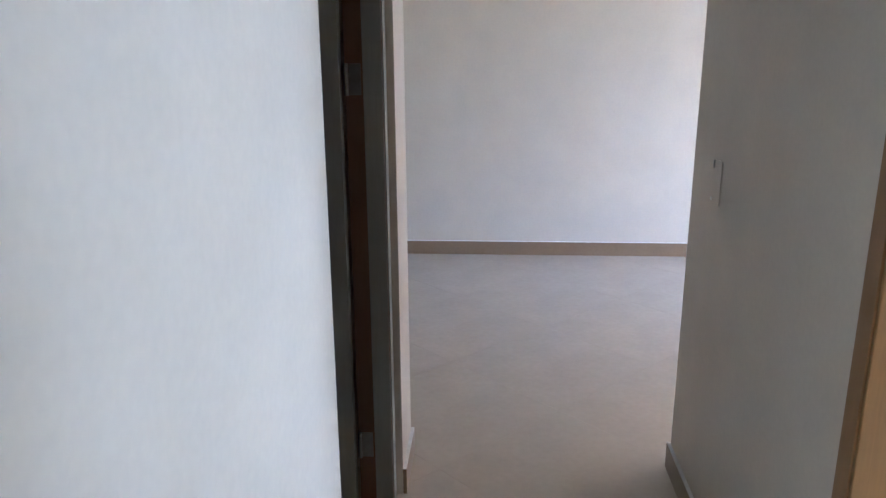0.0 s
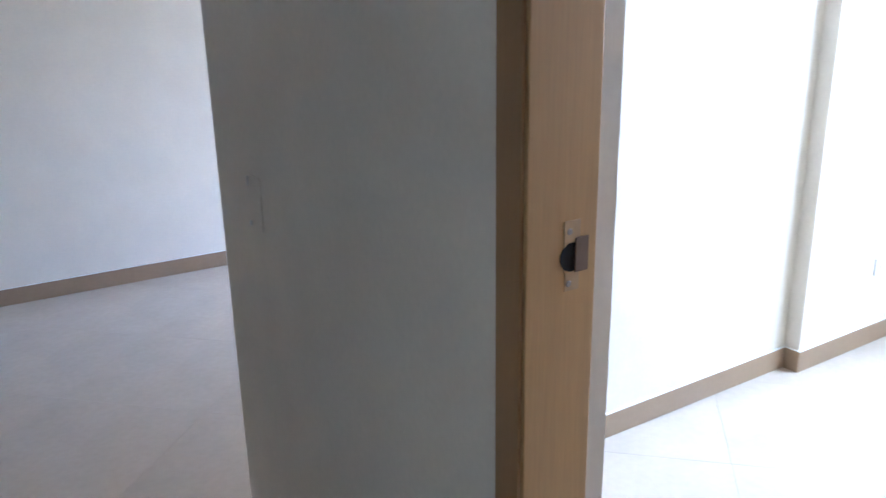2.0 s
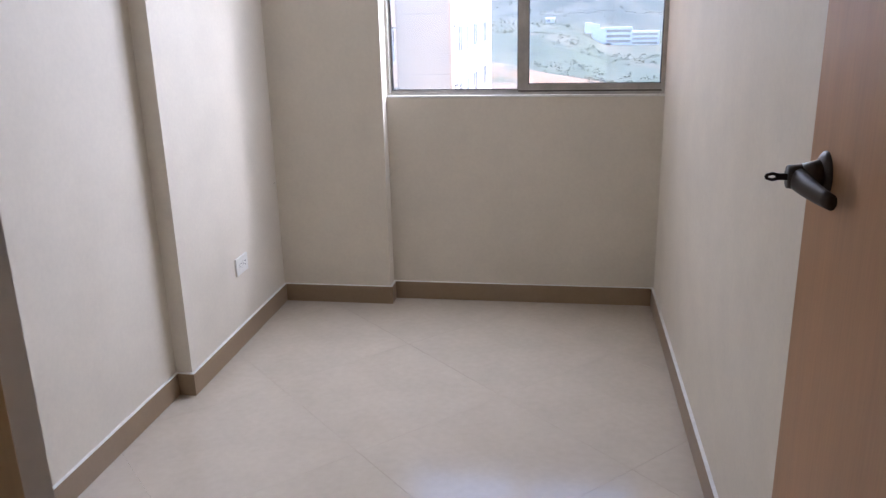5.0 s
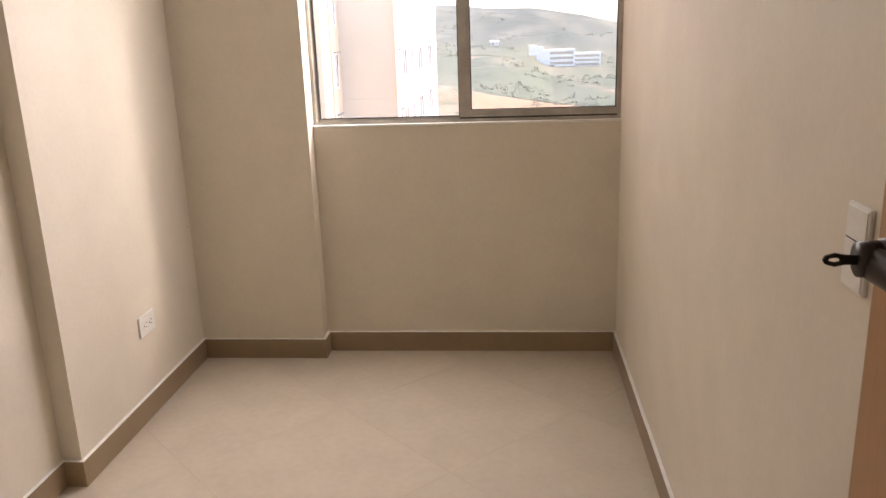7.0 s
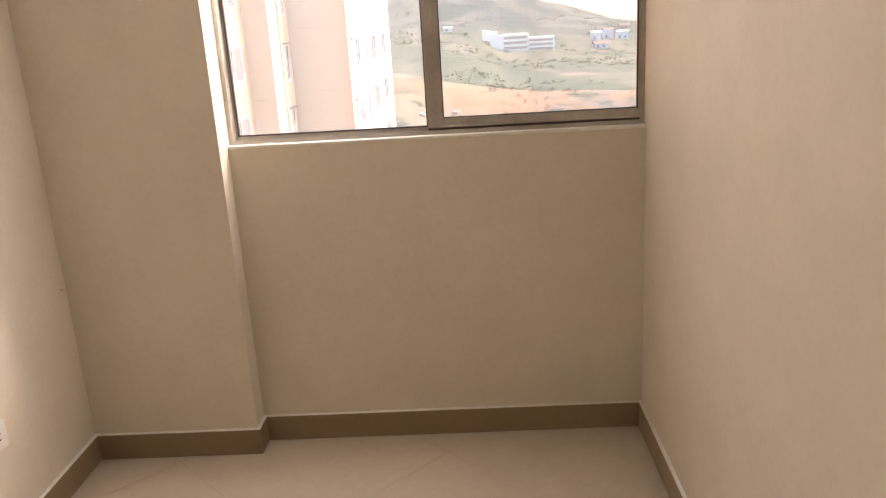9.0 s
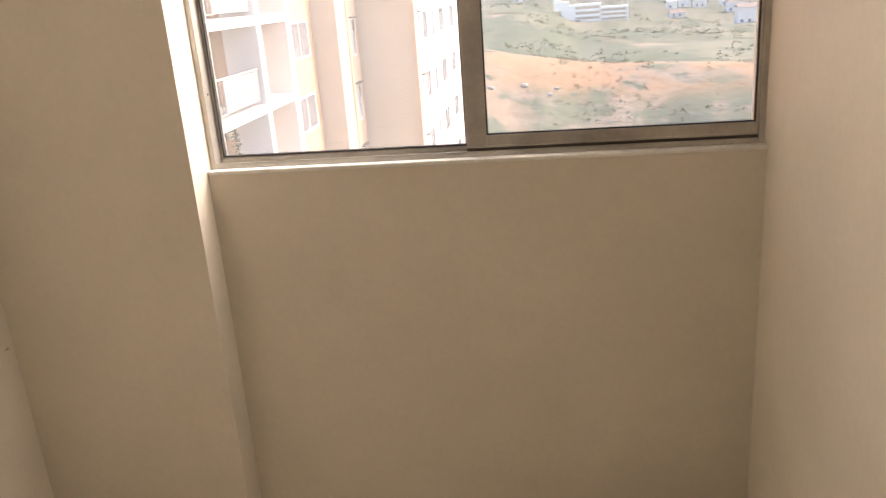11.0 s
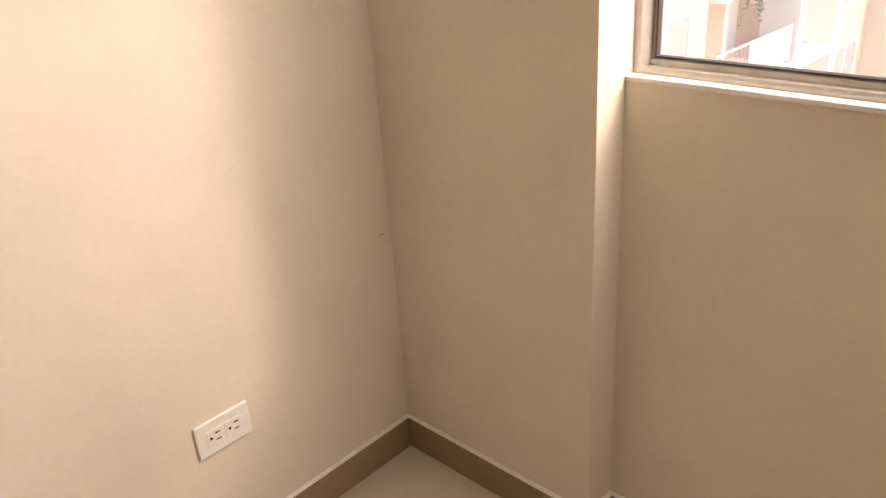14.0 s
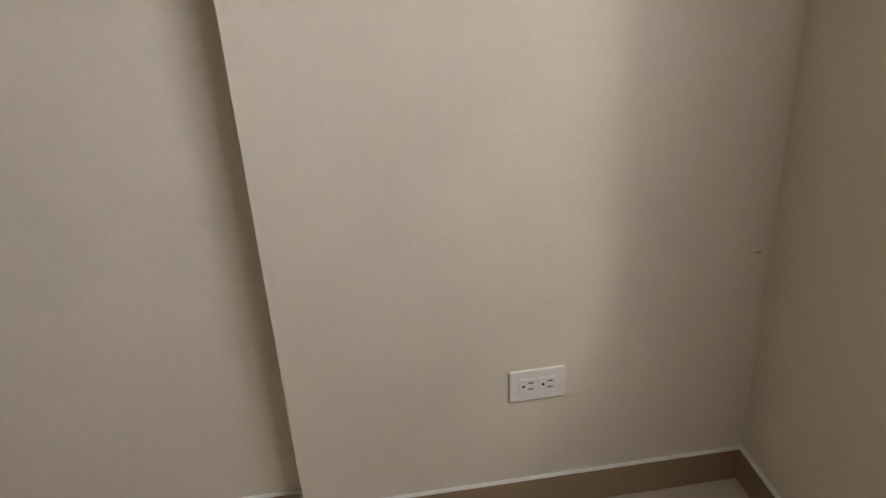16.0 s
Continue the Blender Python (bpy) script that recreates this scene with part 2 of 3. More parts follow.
def tube(bm, a, b, r0, r1=None, segments=16, caps=True):
    """A round bar from a to b."""
    a, b = Vector(a), Vector(b)
    d = b - a
    m = Matrix.Translation((a + b) / 2) @ d.to_track_quat('Z', 'Y').to_matrix().to_4x4()
    bmesh.ops.create_cone(bm, cap_ends=caps, segments=segments, radius1=r0, radius2=r0 if r1 is None else r1, depth=d.length, matrix=m)


def mesh_of(name, bm, mat, smooth=False):
    me = bpy.data.meshes.new(name)
    bmesh.ops.recalc_face_normals(bm, faces=bm.faces)
    bm.to_mesh(me)
    bm.free()
    me.materials.append(mat)
    if smooth:
        me.polygons.foreach_set("use_smooth", [True] * len(me.polygons))
    return me


def part(name, bm, mat, parent=None, label="", smooth=False):
    ob = new(name, mesh_of(name, bm, mat, smooth))
    if parent:
        ob.parent = parent
    if label:
        ob["label"] = label
    return ob


def thing(name, label, category, at=(0, 0, 0), group="", kind=""):
    ob = new(name)
    ob.location = at
    return tagged(ob, label, category, group, kind)


def structure(name, bm, mat, label, category):
    return tagged(part(name, bm, mat), label, category, kind="structure")


# ---- fitted plan ----
TOP = 2.36          # ceiling
X_REC, X_PIL, X_COL, X_RIGHT = -1.008, -0.945, -0.424, 0.793
Y_PIL, Y_COL, Y_WIN, Y_OUT = 2.099, 3.087, 3.169, 3.30
T_WALL = 0.143
SILL, HEAD = 0.96, 2.22
X_END = -1.134       # west end of the bedroom door wall
S_FACE, S_BACK = -0.843, -0.966
S_END, S_NEAR, S_FAR = -1.189, -0.041, -0.944
X_LIVING = -3.573
DOOR_W, FRAME = 0.70, 0.050
SKIRT_H, SKIRT_T = 0.0845, 0.011

# walls
structure("wall_door", boxes(
    (X_END, -FRAME, 0, T_WALL, 0, TOP), (-FRAME, -0.007, 0.108, T_WALL, 0, 2.10),
    (DOOR_W + 0.007, DOOR_W + FRAME, 0.108, T_WALL, 0, 2.10), (DOOR_W + FRAME, 2.2, 0, T_WALL, 0, TOP),
    (-FRAME, DOOR_W + FRAME, 0, T_WALL, 2.10, TOP)), PAINT, "white painted wall with the bedroom doorway", "wall")
structure("wall_west", boxes((X_END, X_REC, T_WALL, Y_PIL, 0, TOP), (X_END, X_PIL, Y_PIL, Y_OUT, 0, TOP)), PAINT,
          "white painted bedroom wall with a shallow projecting pier", "wall")
structure("wall_window", boxes((X_PIL, X_COL, Y_COL, Y_OUT, 0, TOP), (X_COL, X_RIGHT, Y_WIN, Y_OUT, 0, SILL - 0.006), (X_COL, X_RIGHT, 3.192, Y_OUT, SILL - 0.006, SILL),
                               (X_COL, X_RIGHT, Y_WIN, Y_OUT, HEAD, TOP)), PAINT,
          "white painted wall under the window with a corner column", "wall")
structure("wall_east", boxes((X_RIGHT, 0.93, T_WALL, Y_OUT, 0, TOP)), PAINT, "white painted bedroom side wall", "wall")
# Unseen added wall; cuts side sky light to set the west wall's shadow edge.
structure("wall_light_blocker", boxes((0.931, 1.6, Y_WIN, Y_OUT, -0.15, 5.0), (1.15, 1.6, Y_OUT, 3.95, -0.15, 5.0)), BEIGE, "unseen added wall that cuts side sky light at the window", "wall")
structure("wall_corridor_south", boxes((S_END, S_FAR, S_BACK, S_FACE, 0, TOP), (S_NEAR, 2.2, S_BACK, S_FACE, 0, TOP),
                                       (S_FAR, S_NEAR, S_BACK, S_FACE, 2.10, TOP)), PAINT, "white painted corridor wall with a doorway", "wall")
structure("wall_corridor_end", boxes((2.2, 2.32, S_BACK, T_WALL, 0, TOP)), PAINT, "plain white corridor end wall", "wall")
structure("wall_living_far", boxes((X_LIVING - 0.13, X_LIVING, -2.5, Y_OUT, 0, TOP)), PAINT, "plain white living room wall", "wall")
structure("wall_living_north", boxes((X_LIVING, -3.2, Y_WIN, Y_OUT, 0, TOP), (-1.5, X_END, Y_WIN, Y_OUT, 0, TOP),
                                     (-3.2, -1.5, Y_WIN, Y_OUT, 0, 0.4), (-3.2, -1.5, Y_WIN, Y_OUT, 2.1, TOP)), PAINT,
          "white living room wall with a wide window opening", "wall")
structure("wall_living_south", boxes((X_LIVING - 0.13, S_END + 0.1, -2.62, -2.5, 0, TOP)), PAINT, "plain white living room wall", "wall")
structure("wall_side_room", boxes((S_END, S_END + 0.1, -2.5, S_BACK, 0, TOP), (S_END + 0.1, 0.6, -2.62, -2.5, 0, TOP), (0.6, 0.7, -2.62, S_BACK, 0, TOP)),
          PAINT, "plain walls of the dark side room", "wall")
structure("ceiling", boxes((X_LIVING - 0.13, 2.32, -2.62, Y_OUT, TOP, TOP + 0.15)), CEILING, "plain white ceiling", "ceiling")
floor = structure("floor", boxes((X_LIVING - 0.13, 2.32, -2.62, Y_OUT, -0.15, -0.0022)), GROUT, "polished beige porcelain floor tiles laid diagonally", "floor")


# baseboards: tile strips, the light on their top edge put into a pale strip
def skirting(runs):
    for x0, x1, y0, y1 in runs:
        ob = structure("baseboard", boxes((x0, x1, y0, y1, 0, SKIRT_H), bevel=0.0012), SKIRT, "beige tile baseboard with its lit top edge painted pale", "baseboard")
        part("joint_or_lit_edge", boxes((x0, x1, y0, y1, SKIRT_H, SKIRT_H + 0.0022)), PALE_EDGE, ob)


T = SKIRT_T
skirting((
    (X_REC, X_REC + T, T_WALL + T, Y_PIL - T),
    (X_REC, X_PIL + T, Y_PIL - T, Y_PIL),
    (X_PIL, X_PIL + T, Y_PIL, Y_COL),
    (X_PIL + T, X_COL, Y_COL - T, Y_COL),
    (X_COL, X_COL + T, Y_COL - T, Y_WIN),
    (X_COL + T, X_RIGHT - T, Y_WIN - T, Y_WIN),
    (X_RIGHT - T, X_RIGHT, T_WALL + T, Y_WIN),
    (X_REC, -0.007, T_WALL, T_WALL + T),
    (DOOR_W + 0.007, X_RIGHT, T_WALL, T_WALL + T),
    (X_END, -FRAME - 0.002, -T, 0), (X_END - T, X_END, -T, Y_WIN),
    (DOOR_W + FRAME + 0.002, 2.2, -T, 0),
    (S_END - T, S_FAR, S_FACE, S_FACE + T), (S_END - T, S_END, -2.5, S_FACE),
    (S_NEAR, 2.2, S_FACE, S_FACE + T),
    (X_LIVING, X_LIVING + T, -2.5, Y_WIN),
    (X_LIVING + T, X_END - T, Y_WIN - T, Y_WIN), (X_LIVING + T, S_END - T, -2.5, -2.5 + T),
))


# ---- window ----
def window():
    w = tagged(new("window_1"), "two-panel sliding aluminium window over a white ledge", "window", kind="structure")
    x0, x1 = X_COL, X_RIGHT
    yf, yb = 3.192, 3.262
    part("window_sill", boxes((x0, x1, Y_WIN - 0.003, yf - 0.001, SILL - 0.006, SILL + 0.003), bevel=0.002), PALE_EDGE, w, "white painted ledge")
    fr = boxes((x0, x0 + 0.012, yf, yb, SILL, HEAD), (x1 - 0.012, x1, yf, yb, SILL, HEAD),
               (x0 + 0.012, x1 - 0.012, yf, yb, SILL, SILL + 0.010), (x0 + 0.012, x1 - 0.012, yf, yb, HEAD - 0.02, HEAD), bevel=0.001)
    # guide ribs of the sliding track
    box(fr, x0 + 0.012, x1 - 0.012, yf, yf + 0.003, SILL + 0.010, SILL + 0.0145)
    box(fr, x0 + 0.012, x1 - 0.012, yf + 0.033, yf + 0.036, SILL + 0.010, SILL + 0.020)
    part("window_frame", fr, ALU, w, "worn grey aluminium frame")
    # fixed panel, outer track
    xm = 0.185
    fixed = part("fixed_panel", boxes((x0 + 0.012, x0 + 0.018, 3.230, 3.258, SILL + 0.01, HEAD - 0.02), (xm - 0.0215, xm, 3.232, 3.258, SILL + 0.01, HEAD - 0.02),
                 (x0 + 0.018, xm - 0.0215, 3.230, 3.258, SILL + 0.010, SILL + 0.022), (x0 + 0.018, xm - 0.0215, 3.230, 3.258, HEAD - 0.05, HEAD - 0.02), bevel=0.001), ALU, w)
    g = part("pane", boxes((x0 + 0.018, xm - 0.0215, 3.243, 3.247, SILL + 0.022, HEAD - 0.05)), GLASS, fixed, "clear glass")
    g.visible_shadow = False
    part("gasket", boxes((x0 + 0.018, x0 + 0.021, 3.228, 3.242, SILL + 0.022, HEAD - 0.05), (x0 + 0.021, xm - 0.0215, 3.228, 3.242, SILL + 0.022, SILL + 0.0245),
                         (xm - 0.0245, xm - 0.0215, 3.228, 3.242, SILL + 0.0245, HEAD - 0.05)), GASKET, fixed)
    # sliding sash, inner track
    s0, s1 = 0.166, x1 - 0.012
    STILE = 0.045
    sash = part("sliding_sash", boxes((s0, s0 + STILE, 3.197, 3.224, SILL + 0.021, HEAD - 0.02), (s1 - 0.006, s1, 3.197, 3.224, SILL + 0.021, HEAD - 0.02),
                (s0 + STILE, s1 - 0.006, 3.197, 3.224, SILL + 0.021, SILL + 0.048), (s0 + STILE, s1 - 0.006, 3.197, 3.224, HEAD - 0.06, HEAD - 0.02), bevel=0.0015), ALU, w)
    g = part("pane", boxes((s0 + STILE, s1 - 0.006, 3.209, 3.213, SILL + 0.048, HEAD - 0.06)), GLASS, sash, "clear glass")
    g.visible_shadow = False
    part("gasket", boxes((s0 + STILE, s0 + STILE + 0.003, 3.199, 3.208, SILL + 0.048, HEAD - 0.06), (s0 + STILE + 0.003, s1 - 0.009, 3.199, 3.208, SILL + 0.048, SILL + 0.0505),
                         (s1 - 0.009, s1 - 0.006, 3.199, 3.208, SILL + 0.048, HEAD - 0.06)), GASKET, sash)
    # Dark strip paints the shade of the groove between sash and track.
    part("groove_shade", boxes((s0, s1, 3.2005, 3.222, SILL + 0.0105, SILL + 0.0205)), GROOVE_SHADE, sash, "dark strip for the groove's shade under the sash")
    part("drip_lip", boxes((s0 + 0.001, s1 - 0.001, 3.1945, 3.197, SILL + 0.021, SILL + 0.0255), bevel=0.0006), ALU, sash)
    latch = boxes((s0 + 0.008, s0 + 0.028, 3.190, 3.197, 1.30, 1.40), bevel=0.002)
    tube(latch, (s0 + 0.018, 3.190, 1.28), (s0 + 0.018, 3.1975, 1.28), 0.003)
    part("latch", latch, ALU, sash, "small grey sash latch")
    for x in (0.09, 0.115):
        bm = bmesh.new()
        tube(bm, (x, 3.229, SILL + 0.016), (x, 3.2335, SILL + 0.016), 0.0030, segments=10)
        part("screw", bm, HOLE, fixed)
    for z in (1.13,):
        bm = bmesh.new()
        tube(bm, (x0 + 0.011, 3.21, z), (x0 + 0.0128, 3.21, z), 0.0026, segments=10)
        part("screw", bm, HOLE, w)


window()


# ---- doors ----
def door_frame(name, x0, x1, y0, y1, label, finish):
    f = tagged(new(name), label, "door frame", kind="structure")
    for a, b in ((x0 - FRAME, x0), (x1, x1 + FRAME)):
        bm = boxes((a, b, y0, y1, 0, 2.10), bevel=0.002)
        part("jamb", bm, finish, f)
    part("head", boxes((x0, x1, y0, y1, 2.10 - FRAME, 2.098), bevel=0.002), finish, f)
    return f


frame_1 = door_frame("door_frame_1", 0.0, DOOR_W, 0.002, 0.107, "light brown wooden bedroom door frame with a strike plate", WOOD_DIM)
frame_2 = door_frame("door_frame_2", S_FAR + FRAME, S_NEAR - FRAME, S_BACK, -0.867, "brown and grey wooden frame of the side room door", REVEAL)
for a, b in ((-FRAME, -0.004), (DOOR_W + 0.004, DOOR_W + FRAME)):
    part("architrave", boxes((a, b, -0.004, 0.001, 0, 2.10), bevel=0.0012), WOOD_DARK, frame_1, "darker front strip")
part("facing", boxes((S_FAR + FRAME, S_FAR + FRAME + 0.003, -0.918, -0.868, 0, 2.04), bevel=0.0008), GREY_WOOD, frame_2, "grey laminate facing")
for a, b in ((S_FAR + 0.001, S_FAR + FRAME), (S_NEAR - FRAME, S_NEAR - 0.001)):
    part("architrave", boxes((a, b, -0.8665, -0.8635, 0, 2.098), bevel=0.001), GREY_WOOD, frame_2, "grey laminate front strip")
# lock strike let into the jamb
strike = part("strike_plate", boxes((0.0, 0.0012, 0.058, 0.080, 1.046, 1.070), (0.0, 0.0012, 0.056, 0.080, 1.104, 1.131), (0.0, 0.0012, 0.056, 0.060, 1.070, 1.104), bevel=0.0004), BRASS, frame_1, "dull brass strike plate")
bm = bmesh.new()
tube(bm, (0.0004, 0.068, 1.087), (0.0014, 0.068, 1.087), 0.0175, segments=24)
box(bm, 0.0004, 0.0014, 0.068, 0.092, 1.072, 1.104)
part("latch_hole", bm, HOLE, strike, "dark latch hole")
lip = boxes((0.0016, 0.0032, 0.072, 0.092, 1.068, 1.110), bevel=0.0007)
part("lip", lip, BRONZE, strike, "dark curled lip")
for z in (1.055, 1.118):
    bm = bmesh.new()
    tube(bm, (0.0012, 0.064, z), (0.0022, 0.064, z), 0.0042, 0.0034, segments=12)
    box(bm, 0.0021, 0.0025, 0.0634, 0.0646, z - 0.0026, z + 0.0026)
    part("screw", bm, HINGE_STEEL, strike, "worn screw head")


def lever(parent, x, y, z):
    """Lever lock: an oval rose, a tapering neck with the key cylinder in its end, and a blade swept towards the hinge."""
    bm = bmesh.new()
    bmesh.ops.create_uvsphere(bm, u_segments=28, v_segments=14, radius=1.0, matrix=Matrix.Translation((x, y, z)) @ Matrix.Diagonal((0.012, 0.030, 0.034, 1)))
    h = part("rose", bm, STEEL, parent, "dark metal lever handle", smooth=True)
    bm = bmesh.new()
    tube(bm, (x - 0.004, y, z), (x - 0.030, y, z), 0.024, 0.0165, 24)
    tube(bm, (x - 0.030, y, z), (x - 0.046, y, z), 0.0165, 0.0150, 24)
    part("neck", bm, STEEL, h, smooth=True)
    # blade: a bar that sweeps along the door and thins
    bm = bmesh.new()
    rings = []
    for i in range(9):
        s = i / 8
        cy, cx = y - 0.004 - 0.105 * s, x - 0.034 + 0.010 * s * s
        hz, hx = 0.0155 * (1 - 0.35 * s), 0.012 * (1 - 0.45 * s)
        ring = [bm.verts.new((cx + hx * math.cos(k), cy, z - 0.002 - 0.006 * s + hz * math.sin(k))) for k in (math.tau * j / 12 for j in range(12))]
        rings.append(ring)
    for r0, r1 in zip(rings, rings[1:]):
        for j in range(12):
            bm.faces.new((r0[j], r0[(j + 1) % 12], r1[(j + 1) % 12], r1[j]))
    bm.faces.new(rings[0])
    bm.faces.new(rings[-1][::-1])
    part("blade", bm, STEEL, h, smooth=True)
    key = boxes((x - 0.058, x - 0.044, y - 0.0012, y + 0.0012, z - 0.0042, z + 0.0042))
    bow = ((0.000, 0.0042), (0.008, 0.0060), (0.016, 0.0036), (0.018, 0.0), (0.016, -0.0036), (0.008, -0.0060), (0.000, -0.0042))
    slot = ((0.004, 0.0011), (0.008, 0.0021), (0.0125, 0.0011), (0.0135, 0.0), (0.0125, -0.0011), (0.008, -0.0021), (0.004, -0.0011))
    n = len(bow)
    sides = [[[key.verts.new((x - 0.0565 - dx, y + yy, z + dz)) for dx, dz in outline] for outline in (bow, slot)] for yy in (-0.0012, 0.0012)]
    for outer, inner in sides:
        for k in range(n):
            key.faces.new((outer[k], outer[(k + 1) % n], inner[(k + 1) % n], inner[k]))
    for ring in (0, 1):
        for k in range(n):
            key.faces.new((sides[0][ring][k], sides[0][ring][(k + 1) % n], sides[1][ring][(k + 1) % n], sides[1][ring][k]))
    part("key", key, STEEL, h, "key left in the lock")


def hinge(parent, x, y, z):
    bm = bmesh.new()
    tube(bm, (x, y, z - 0.04), (x, y, z + 0.04), 0.006, segments=12)
    for k in (-0.024, -0.008, 0.008, 0.024):
        tube(bm, (x, y, z + k - 0.0006), (x, y, z + k + 0.0006), 0.0066, segments=12)
    return part("hinge", bm, HINGE_STEEL, parent, "steel butt hinge")


# bedroom door, open against the side wall
door_1 = tagged(new("door_1"), "light brown flat wooden door standing open with a lever lock", "door", kind="structure")
door_1.matrix_world = pose(DOOR_W + 0.001, T_WALL - 0.035, 0, 0, 0, 0.0)
leaf = part("leaf", boxes((0.003, 0.038, 0.0, 0.690, 0.008, 2.035), bevel=0.0015), WOOD, door_1)
lever(leaf, 0.003, 0.622, 1.108)
part("latch_plate", boxes((0.008, 0.031, 0.690, 0.6915, 1.035, 1.165), bevel=0.0004), BRASS, leaf)
for z in (0.22, 1.02, 1.82):
    hinge(leaf, 0.041, -0.004, z)

# side room door, open inwards
door_2 = tagged(new("door_2"), "grey laminate door open into a dark side room", "door", kind="structure")
part("leaf", boxes((-0.888, -0.853, -1.735, -0.972, 0.010, 2.03), bevel=0.0015), GREY_WOOD, door_2)
for z in (0.20, 1.25, 1.83):
    h = hinge(door_2, -0.882, -0.960, z)
    part("plate", boxes((-0.8868, -0.8855, -0.954, -0.922, z - 0.04, z + 0.04), bevel=0.0004), HINGE_STEEL, h)


# ---- wall fittings ----
def outlet():
    t = thing("wall_outlet", "white double power outlet plate on the wall", "outlet")
    y0, y1, z0, z1 = 2.550, 2.667, 0.299, 0.373
    part("plate", boxes((X_PIL, X_PIL + 0.007, y0, y1, z0, z1), bevel=0.002), PLASTIC, t)
    for cy in (y0 + 0.038, y0 + 0.079):
        bm = boxes((X_PIL + 0.006, X_PIL + 0.0082, cy - 0.018, cy + 0.018, z0 + 0.020, z1 - 0.020), bevel=0.0008)
        s = part("socket", bm, PLASTIC, t)
        for dy, dz, w, h in ((0.006, 0.0075, 0.011, 0.0026), (0.006, -0.0075, 0.011, 0.0026)):
            part("slot", boxes((X_PIL + 0.0078, X_PIL + 0.0086, cy + dy - w / 2, cy + dy + w / 2, (z0 + z1) / 2 + dz - h / 2, (z0 + z1) / 2 + dz + h / 2)), HOLE, s)
        bm = bmesh.new()
        tube(bm, (X_PIL + 0.0078, cy - 0.009, (z0 + z1) / 2), (X_PIL + 0.0086, cy - 0.009, (z0 + z1) / 2), 0.0032, segments=12)
        part("slot", bm, HOLE, s)


def switch(name, label, m):
    """A plate in the local x-z plane, facing -y, with two rockers."""
    t = thing(name, label, "light switch")
    part("plate", boxes((-0.031, 0.031, -0.007, 0.0, -0.054, 0.054), bevel=0.002), PLASTIC, t)
    for z0, z1 in ((0.0105, 0.0505), (-0.0505, 0.0085)):
        part("rocker", boxes((-0.0275, 0.0275, -0.0085, -0.006, z0, z1), bevel=0.0008), PLASTIC, t)
    part("gap", boxes((-0.0275, 0.0275, -0.0075, -0.0068, 0.0085, 0.0105)), HOLE, t)
    t.matrix_world = m
    return t


outlet()
switch("light_switch", "white light switch plate beside the bedroom door", pose(X_RIGHT, 1.032, 1.033, 0, 0, -90))
cover = thing("blank_plate", "blank white cover plate on the dim corridor wall", "wall plate")
part("plate", boxes((-0.917, -0.852, -0.0025, 0, 0.930, 1.045), bevel=0.001), PAINT, cover)
part("tab", boxes((-0.920, -0.914, -0.006, 0, 0.934, 0.944), bevel=0.001), PLASTIC, cover)
part("tab", boxes((-0.920, -0.914, -0.006, 0, 1.020, 1.040), bevel=0.001), PLASTIC, cover)
bm = bmesh.new()
tube(bm, (X_PIL, 3.062, 0.581), (X_PIL + 0.003, 3.062, 0.581), 0.0014, segments=8)
box(bm, X_PIL, X_PIL + 0.0010, 3.054, 3.068, 0.5803, 0.5817)
tagged(part("nail", bm, SKIRT), "small dark nail stub in the wall", "nail")


# ---- outside: ground ----
def lerp(x, table):
    return float(np.interp(x, [a for a, _ in table], [b for _, b in table]))


def ground_height(x, y):
    d = math.hypot(x, y)
    az = math.degrees(math.atan2(x, y)) if y > 0 else (60 if x > 0 else -60)
    ridge = lerp(az, ((-30, -4.4), (-4.7, -5.0), (-1.1, -6.5), (5.4, -8.2), (9.5, -8.4), (40, -10)))
    sky_line = lerp(az, ((-60, 45), (-5, 41), (-1, 34), (2, 33), (5, 23), (6.6, 15), (10.5, -13), (14, -19), (60, -19)))
    mid = lerp(az, ((-5, -8), (-1, -9), (0.8, -11.2), (1.6, -13.5), (2.6, -18.2), (4, -18.6), (10, -20), (40, -20.5)))
    n = noise.noise(Vector((x * 0.018, y * 0.018, 0))) * 1.6 + noise.noise(Vector((x * 0.09, y * 0.09, 3))) * 0.7 * max(0.0, 1 - d / 260)
    z = lerp(d, ((0, -26), (48, -24), (62, -20), (80, ridge - 7.2), (92, ridge - 2.8), (100, ridge), (108, ridge - 0.6), (122, ridge - 2.5), (230, 0.7 * mid - 2), (420, mid),
                 (700, 0.25 * sky_line - 9), (1150, sky_line), (1600, sky_line - 22), (5200, -95)))
    gully = abs(noise.noise(Vector((x * 0.09, y * 0.02, 8)))) * 2.4 * max(0.0, 1 - abs(d - 85) / 13)
    rough = min(1.0, max(0.0, (d - 45) / 40)) * (0.5 if d < 130 else 1.0)
    if d > 300:
        n += noise.noise(Vector((x * 0.006, y * 0.006, 5))) * min(5.0, (d - 300) * 0.012)
    return z + n * rough - gully


